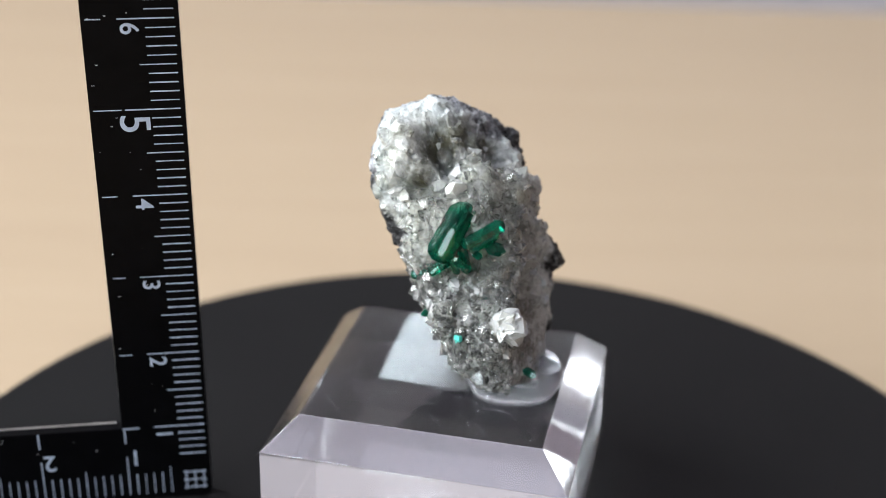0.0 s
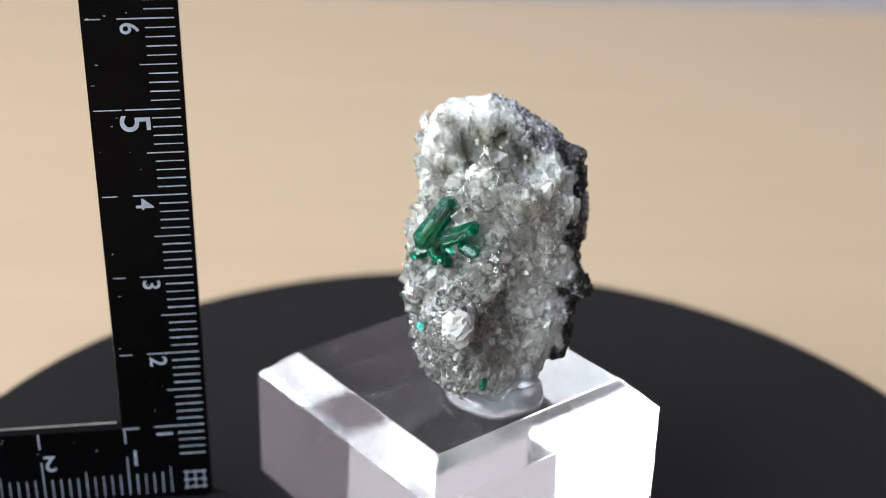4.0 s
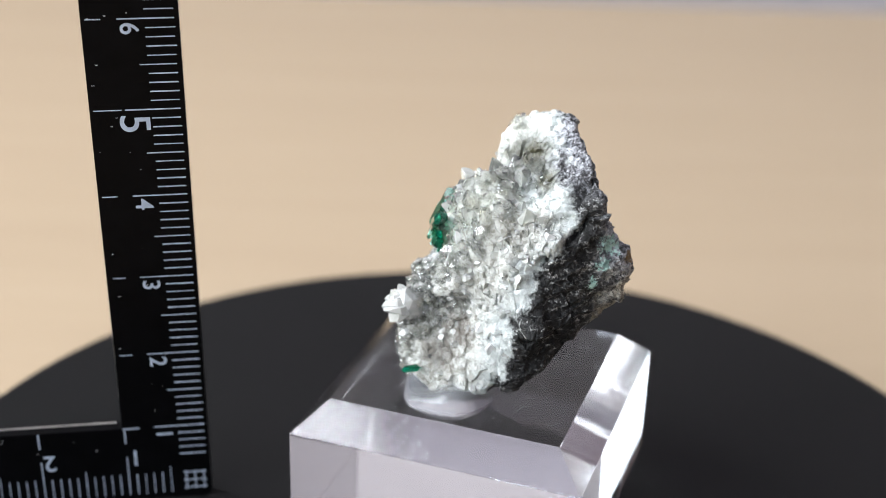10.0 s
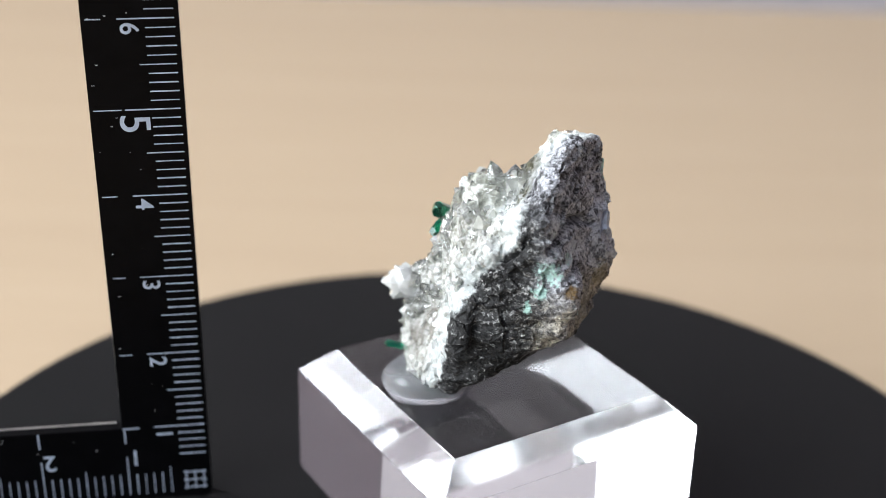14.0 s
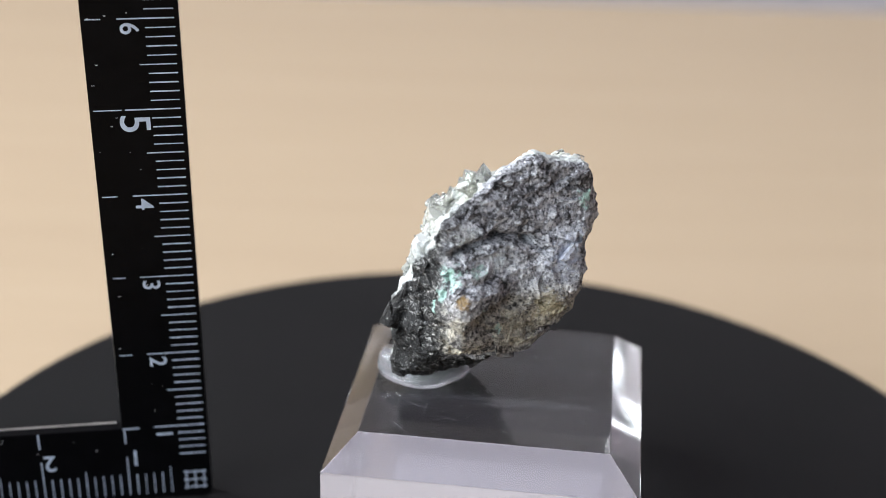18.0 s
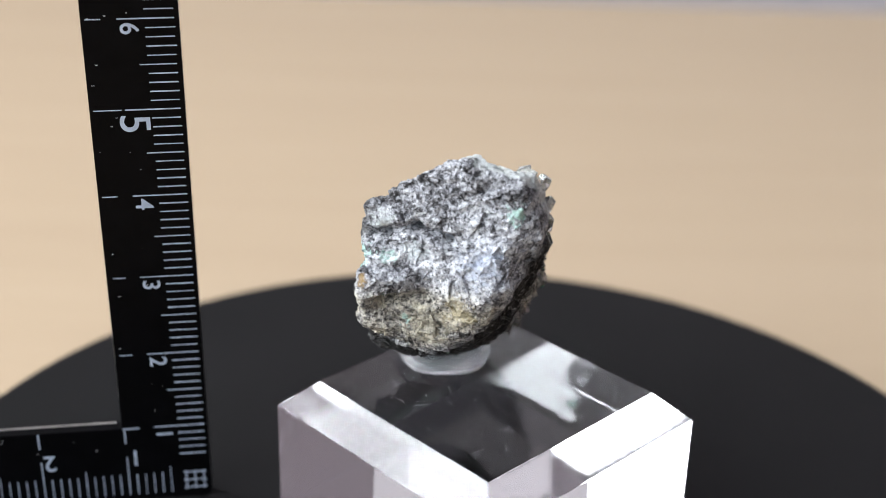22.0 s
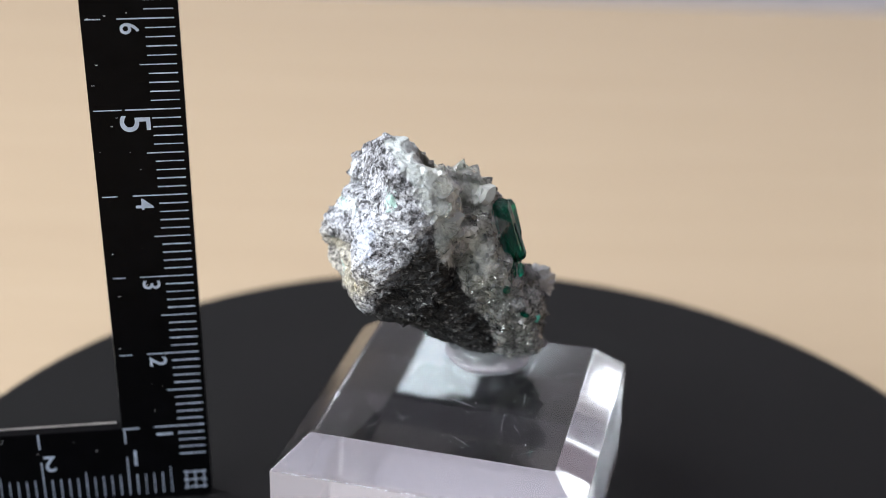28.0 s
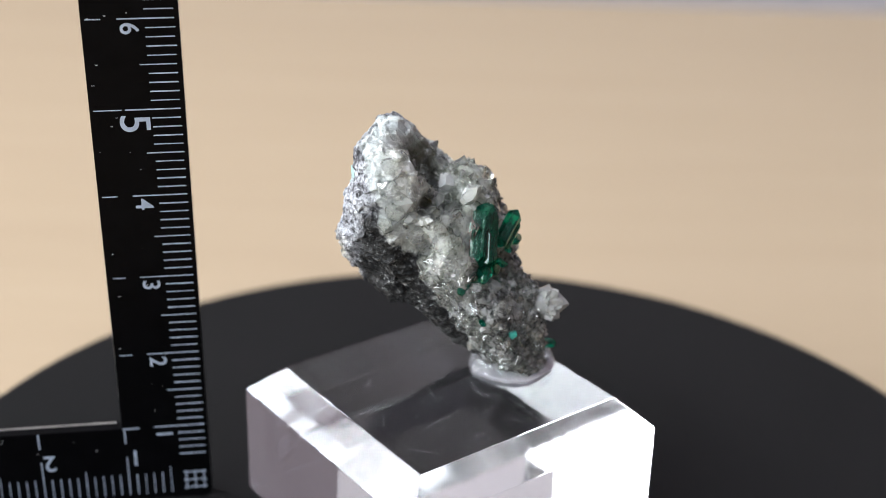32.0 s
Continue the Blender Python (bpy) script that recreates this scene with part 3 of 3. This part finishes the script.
def build_matrix(parent):
    bm = bmesh.new()
    bmesh.ops.create_icosphere(bm, subdivisions=8, radius=1.0)
    me = mesh_of(bm, "matrix_rock", STONE)
    d = np.empty(len(me.vertices) * 3)
    me.vertices.foreach_get("co", d)
    d = d.reshape(-1, 3)
    d /= np.linalg.norm(d, axis=1)[:, None]
    p = np.array(CENTRE) + d * stone_radius(d)[:, None]
    s = side_of(p)
    rough = np.empty(len(p))
    for i, (q, side) in enumerate(zip(p, s)):
        v = Vector(q)
        blend = min(1.0, max(0.0, side * 0.6 + 0.4 + 0.8 * noise.noise(v * 0.5)))
        a = b = 0.0
        if blend > 0:
            a = 0.35 * noise.noise(v * 0.3) + chips(v, 0.55, 0.5) + chips(v, 1.5, 0.3) - 0.15
        if blend < 1:
            ledge = noise.ridged_multi_fractal(Vector((v.x * 0.3, v.y * 0.3, v.z * 0.6)), 1.0, 2.0, 3, 1.0, 2.0) - 1.0
            b = 0.5 * noise.fractal(v * 0.24, 1.0, 2.0, 2) + 0.3 * ledge + chips(v, 0.42, 0.42) + chips(v, 1.15, 0.36) + chips(v, 2.6, 0.38) - 0.03
        rough[i] = a * blend + b * (1 - blend)
    rough = np.clip(rough, -1.6, 1.0) - groove_depth(p)
    me.vertices.foreach_set("co", p.ravel())
    me.update()
    out = np.array([v.vector for v in me.vertex_normals])
    p = p + out * rough[:, None]
    p[:, 2] = np.maximum(p[:, 2], BASE_TOP + 0.4)
    me.vertices.foreach_set("co", (p * MM).ravel())
    me.update()
    ob = new("matrix_rock", me)
    ob.parent = parent
    ob["label"] = "dark speckled matrix with a grey-white quartz crust"
    return ob


def polyhedron(planes):
    """The solid inside the planes (normal, distance): vertices and faces."""
    n = np.array([q[0] for q in planes], float)
    dist = np.array([q[1] for q in planes], float)
    verts, on = [], []
    count = len(planes)
    for i in range(count):
        for j in range(i + 1, count):
            for k in range(j + 1, count):
                m = n[[i, j, k]]
                if abs(np.linalg.det(m)) < 1e-3:
                    continue
                q = np.linalg.solve(m, dist[[i, j, k]])
                if (n @ q <= dist + 1e-6).all() and not any(np.abs(q - w).max() < 1e-4 for w in verts):
                    verts.append(q)
                    on.append(np.abs(n @ q - dist) < 1e-4)
    faces = []
    for i in range(count):
        ids = [w for w in range(len(verts)) if on[w][i]]
        if len(ids) < 3:
            continue
        mid = sum(verts[w] for w in ids) / len(ids)
        e1 = verts[ids[0]] - mid
        e1 /= np.linalg.norm(e1)
        e2 = np.cross(n[i], e1)
        ids.sort(key=lambda w: math.atan2((verts[w] - mid) @ e2, (verts[w] - mid) @ e1))
        faces.append(tuple(ids))
    return [tuple(float(c) for c in w) for w in verts], faces


def quartz_shape(rng, height):
    """A stubby hexagonal quartz point, its three large end faces meeting off centre."""
    planes = [((0, 0, -1), 0.9)]
    for k in range(6):
        a = k * math.pi / 3
        planes.append(((math.cos(a), math.sin(a), 0), 0.78 + 0.34 * rng.random()))
        top = height * (1.0 + 0.12 * rng.random()) if k % 2 else height * (1.08 + 0.4 * rng.random())
        planes.append(((0.786 * math.cos(a), 0.786 * math.sin(a), 0.62), 0.62 * top))
    return polyhedron(planes)


def crystal_sites(rng, count, keep, radius, taken):
    """Places on the quartz crust, spaced by their radii: point, outward direction, radius."""
    out = []
    tries = 0
    while len(out) < count and tries < 400:
        tries += 1
        d = np.array([[rng.gauss(0, 1) for _ in range(3)] for _ in range(200)])
        d /= np.linalg.norm(d, axis=1)[:, None]
        ps = np.array(CENTRE) + d * stone_radius(d)[:, None]
        ss = side_of(ps)
        for p, way, s in zip(ps, d, ss):
            if s < 0.2 or p[2] < BASE_TOP + 1.6 or p[2] > 45.4 or not keep(p, s, rng):
                continue
            r = radius(p, s, rng)
            if taken and (np.linalg.norm(np.array([q[0] for q in taken]) - p, axis=1) < 0.62 * (np.array([q[1] for q in taken]) + r)).any():
                continue
            e1 = np.cross(way, (0.3, 0.5, 0.8))
            e1 /= np.linalg.norm(e1)
            e2 = np.cross(way, e1)
            around = np.stack([way + 0.03 * e1, way + 0.03 * e2])
            around /= np.linalg.norm(around, axis=1)[:, None]
            q = np.array(CENTRE) + around * stone_radius(around)[:, None]
            nrm = np.cross(q[0] - p, q[1] - p)
            nrm /= np.linalg.norm(nrm)
            if nrm @ way < 0:
                nrm = -nrm
            out.append((p, nrm, r))
            taken.append((p, r))
            if len(out) == count:
                break
    return out


def aim(nrm, rng, tilt):
    v = Vector(nrm) + Vector([rng.gauss(0, tilt) for _ in range(3)])
    return v.to_track_quat("Z", "Y").to_matrix().to_4x4() @ pose(0, 0, 0, 0, 0, rng.uniform(0, 360))


def zone_of(p, s):
    """The kinds of growth on the crust."""
    if min(np.linalg.norm(p - np.array(q)) for q in ((-4.6, 4.4, 44.0), (-2.2, 5.8, 45.0), (1.2, 7.4, 44.0), (-6.4, 1.4, 41.2))) < 2.3:
        return "hollow"                          # few large clear points in smoky quartz
    if p[0] > 5.0 and s < 6.5 or p[0] > 4.6 and p[2] < 33 or s < 1.6 and p[0] > 0:
        return "flank"                           # massive quartz, few points
    if s < 3.4 and p[2] > 36:
        return "rim"                             # blocky pale edge
    return "mound" if p[2] > 34.2 else "foot"


def build_quartz(parent):
    rng = random.Random(11)
    shapes = [quartz_shape(rng, 0.75 + 0.75 * rng.random()) for _ in range(20)]
    meshes = {}
    for material in (QUARTZ, QUARTZ_MILKY):
        for vs, fs in shapes:
            me = bpy.data.meshes.new("quartz_crystal")
            me.from_pydata([Vector(v) * MM for v in vs], [], fs)
            me.materials.append(material)
            meshes.setdefault(material.name, []).append(me)
    taken = []

    def crystal(p, nrm, r, tilt, milky=False, tall=1.0):
        ob = new("quartz_crystal", meshes[(QUARTZ_MILKY if milky else QUARTZ).name][rng.randrange(20)])
        ob.parent = parent
        ob.matrix_local = Matrix.Translation(Vector(p - nrm * r * 0.12) * MM) @ aim(nrm, rng, tilt) @ Matrix.Diagonal((r, r * (0.72 + 0.28 * rng.random()), r * tall * (0.85 + 0.35 * rng.random()), 1))

    # the largest points, each at its own place: position, radius in millimetres, stretch
    on_mound = (((3.2, -3.5, 32.5), 1.15, 1.1), ((-7.1, 1.3, 36.5), 1.05, 0.9), ((-4.0, 5.0, 44.0), 0.95, 1.0), ((4.5, 1.6, 40.5), 1.35, 1.2), ((1.7, -7.7, 25.8), 0.95, 1.1), ((-3.5, -6.7, 29.7), 1.2, 1.0),
                ((-2.0, -5.1, 31.6), 0.9, 1.0), ((-0.4, 2.2, 42.9), 1.1, 1.3), ((-7.5, -2.0, 35.5), 0.95, 1.1), ((-5.7, -4.8, 30.3), 0.95, 1.0), ((-6.4, 0.6, 40.2), 1.35, 1.1), ((2.9, 1.6, 41.9), 1.05, 1.1))
    on_rim = (((0.6, 1.0, 42.0), 1.0, 1.0), ((3.8, -0.4, 37.8), 1.2, 0.9), ((1.6, 0.2, 40.2), 1.2, 0.9), ((-7.9, 2.2, 42.2), 1.2, 0.9), ((5.0, 1.2, 36.6), 1.1, 0.9), ((-5.0, 0.2, 38.6), 1.0, 0.9), ((-9.6, 3.4, 45.0), 1.0, 0.9), ((-10.4, 2.6, 41.0), 1.05, 0.8), ((-9.2, 1.2, 38.6), 0.95, 0.9),
              ((-8.2, 0.2, 36.8), 0.9, 0.9), ((-7.6, 3.6, 45.4), 0.9, 0.8), ((-10.6, 3.4, 39.2), 0.9, 0.8), ((-8.6, 0.4, 34.6), 0.85, 0.9), ((-10.6, 3.6, 43.2), 1.1, 0.8))
    for place, r, tall in on_mound + on_rim:
        way = np.array(place) - np.array(CENTRE)
        way /= np.linalg.norm(way)
        p = np.array(CENTRE) + way * stone_radius(way[None])[0]
        crystal(p, way, r, 0.3, False, tall)
        taken.append((p, r))

    sizes = {"flank": (0.45, 0.6), "rim": (0.6, 0.7), "hollow": (0.6, 0.5), "mound": (0.75, 0.75), "foot": (0.42, 0.5)}
    odds = {"flank": 0.012, "rim": 0.12, "hollow": 0.15, "mound": 1.0, "foot": 0.8}

    def size(p, s, g):
        least, spread = sizes[zone_of(p, s)]
        return least + spread * g.random() ** 2

    for p, nrm, r in crystal_sites(rng, 280, lambda p, s, g: g.random() < odds[zone_of(p, s)], size, taken):
        where = zone_of(p, float(side_of(p)))
        crystal(p, nrm, r, 0.7 if where == "flank" else 0.32, where in ("rim", "flank"))

    def druse(count, chance, least, spread, tilt, sink, material, label):
        verts, faces = [], []
        for p, nrm, r in crystal_sites(rng, count, lambda p, s, g: g.random() < chance[zone_of(p, s)], lambda p, s, g: least + spread * g.random() ** 2, taken):
            vs, fs = shapes[rng.randrange(20)]
            m = Matrix.Translation(Vector(p - nrm * r * sink)) @ aim(nrm, rng, tilt) @ Matrix.Diagonal((r, r * (0.75 + 0.25 * rng.random()), r * (0.8 + 0.5 * rng.random()), 1))
            n0 = len(verts)
            verts += [(m @ Vector(v)) * MM for v in vs]
            faces += [tuple(n0 + i for i in f) for f in fs]
        me = bpy.data.meshes.new("quartz_druse")
        me.from_pydata(verts, [], faces)
        me.materials.append(material)
        ob = tagged(new("quartz_druse", me), label, kind="stuff")
        ob.parent = parent

    # small points between the large ones, and the broken grains of the massive quartz
    druse(620, {"flank": 0.01, "rim": 0.06, "hollow": 0.12, "mound": 0.5, "foot": 1.0}, 0.25, 0.25, 0.4, 0.4, QUARTZ_FINE, "fine sparkling druse of small quartz points")
    druse(110, {"flank": 0.08, "rim": 0.6, "hollow": 0.2, "mound": 0.1, "foot": 0.1}, 0.3, 0.45, 0.8, 0.95, QUARTZ_GRAIN, "broken grains of massive grey-white quartz")


def build_dioptase(parent):
    """Green prisms with slanting three-faced ends: two end points, width and flatness in millimetres, and the way the broad face looks."""
    rng = random.Random(5)

    def prism(a, b, width, flat=0.75, label="", face=(-0.2, -0.8, 0.5)):
        a, b, face = Vector(a), Vector(b), Vector(face)
        up = (b - a).normalized()
        out = (face - up * face.dot(up)).normalized()
        m = Matrix((out.cross(up), out, up)).transposed().to_4x4()
        m.translation = (a + b) / 2
        half, r = (b - a).length / 2, width / 2
        planes = []
        for k in range(6):
            ang = math.pi / 2 + k * math.pi / 3
            planes.append(((math.cos(ang), math.sin(ang), 0), 0.84 + 0.12 * rng.random()))
            end = 1 if k % 2 else -1
            planes.append(((0.74 * math.cos(ang), 0.74 * math.sin(ang), 0.67 * end), 0.67 * half / r * (0.96 + 0.1 * rng.random())))
        planes += [((0, 0, 1), half / r * (0.93 + 0.05 * rng.random())), ((0, 0, -1), half / r * 0.97)]
        vs, fs = polyhedron(planes)
        bm = bmesh.new()
        made = [bm.verts.new((x * r, y * r * flat, z * r)) for x, y, z in vs]
        for f in fs:
            bm.faces.new([made[i] for i in f])
        bmesh.ops.bevel(bm, geom=bm.edges[:], offset=0.02, segments=1, affect="EDGES")
        bmesh.ops.transform(bm, matrix=Matrix.Scale(MM, 4) @ m, verts=bm.verts)
        return part("dioptase_crystal", bm, DIOPTASE, parent, label)

    prism((-4.4, -4.9, 34.7), (-0.9, -2.4, 41.0), 2.7, 0.75, "large emerald green prism", (-0.02, -0.8, 0.59))
    prism((-4.6, -3.9, 35.4), (-1.7, -1.9, 40.3), 1.5, 0.8)
    prism((-1.4, -4.6, 36.4), (3.2, -3.4, 39.0), 1.75, 0.85, "slanting emerald green prism", (-0.41, -0.69, 0.59))
    prism((-7.0, -3.7, 32.1), (-4.0, -4.0, 33.8), 1.15)
    prism((-5.2, -4.4, 33.0), (-2.6, -4.2, 34.6), 1.2)
    prism((1.0, -4.3, 36.5), (3.5, -3.5, 35.5), 1.45)
    prism((-1.5, -3.6, 36.3), (-0.7, -4.1, 32.8), 1.15)
    prism((-2.6, -4.4, 35.2), (-1.7, -4.8, 33.0), 0.9)
    prism((-5.0, -5.4, 28.9), (-5.5, -6.5, 28.7), 0.75)
    prism((7.4, -6.9, 21.8), (6.0, -4.9, 21.6), 1.0)
    prism((-3.2, -2.6, 37.8), (-2.7, -3.3, 39.6), 0.6)
    # parallel steps along the large prism and stubs at the meeting point
    prism((-4.0, -5.5, 34.9), (-2.2, -4.0, 38.6), 1.3, 0.8, "", (-0.1, -0.75, 0.6))
    prism((-2.9, -5.0, 35.0), (-0.6, -3.2, 39.9), 1.1, 0.8, "", (0.15, -0.8, 0.5))
    prism((-0.6, -4.9, 36.0), (2.6, -4.1, 37.9), 0.9, 0.85)
    prism((-2.2, -5.2, 35.4), (-1.2, -5.5, 34.2), 0.8)
    prism((-3.4, -5.3, 34.4), (-4.9, -5.3, 33.2), 0.9)
    prism((-0.4, -4.6, 35.9), (0.9, -4.8, 35.2), 0.8)
    prism((-1.3, -4.9, 34.4), (-0.3, -5.1, 33.9), 0.6)


def cluster(name, parent, centre, reach, count, size, material, seed, label, out):
    """A bunch of stubby crystals round one point, turned outwards."""
    rng = random.Random(seed)
    core = bmesh.new()
    bmesh.ops.create_icosphere(core, subdivisions=2, radius=reach * 0.7 * MM)
    for v in core.verts:
        v.co *= 1 + 0.25 * noise.noise(v.co * 900)
    bmesh.ops.translate(core, vec=Vector(centre) * MM, verts=core.verts)
    group = part(name, core, material, parent, label)
    for _ in range(count):
        way = (Vector(out).normalized() + Vector([rng.gauss(0, 0.6) for _ in range(3)])).normalized()
        vs, fs = quartz_shape(rng, 0.8 + 0.4 * rng.random())
        r = size * (0.6 + 0.7 * rng.random())
        m = Matrix.Translation(Vector(centre) + way * reach * (0.3 + 0.3 * rng.random())) @ way.to_track_quat("Z", "Y").to_matrix().to_4x4() @ pose(0, 0, 0, 0, 0, rng.uniform(0, 60)) @ Matrix.Diagonal((r * 0.9, r * 0.6, r * 0.8, 1))
        bm = bmesh.new()
        made = [bm.verts.new((m @ Vector(v)) * MM) for v in vs]
        for f in fs:
            bm.faces.new([made[i] for i in f])
        part("crystal", bm, material, group)
    return group


def build_specimen():
    spec = tagged(new("mineral_specimen"), "quartz and emerald green crystals on dark speckled matrix on putty", "mineral")
    build_matrix(spec)
    build_dioptase(spec)
    cluster("calcite_crystal", spec, (3.9, -7.0, 28.5), 2.75, 34, 1.3, CALCITE, 3, "rounded white clouded crystal cluster", (0.35, -0.9, 0.1))
    cluster("calcite_crystal", spec, (-2.2, -0.9, 41.6), 1.0, 9, 1.0, CALCITE, 8, "small white clouded crystal cluster", (-0.2, -0.6, 0.7))
    cluster("aqua_cluster", spec, (-1.5, -7.2, 26.5), 0.55, 20, 0.36, AQUA, 9, "pale turquoise crystal tuft", (-0.1, -0.9, 0.1))
    build_quartz(spec)
    return spec


def build_putty():
    putty = tagged(new("mounting_putty"), "translucent white mounting putty pressed under the stone on the acrylic base", "putty")
    bm = lathe([(4.6, 0.0), (5.25, 0.25), (5.45, 0.9), (5.2, 1.9), (4.6, 2.5), (3.6, 2.3), (2.0, 2.2)], 64)
    for v in bm.verts:
        a = math.atan2(v.co.y, v.co.x)
        k = 1 + 0.05 * math.sin(2 * a + 0.6) + 0.03 * math.sin(5 * a)
        v.co.x *= k
        v.co.y *= k * 0.97
        v.co.z *= 1 + 0.28 * math.sin(a * 2 + 1.0) + 0.12 * math.sin(3 * a)
    bmesh.ops.transform(bm, matrix=Matrix.Scale(MM, 4) @ pose(5.2, -1.9, BASE_TOP + 0.01), verts=bm.verts)
    part("blob", bm, PUTTY, putty, smooth=True)
    return putty


build_room()
build_table()
turntable = build_turntable()
build_ruler()
base = build_base()
putty = build_putty()
specimen = build_specimen()


def motions():
    """Everything on the platter turns about its axis at one even speed."""
    rows = [(float(t), pose(0, 0, 0, 0, 0, SPIN * t)) for t in range(33)]
    for thing in (base, putty, specimen):
        walk(thing, rows)
    walk(turntable, [(t, Matrix.Translation((-0.3 * MM, -3.7 * MM, 0)) @ m) for t, m in rows])


motions()
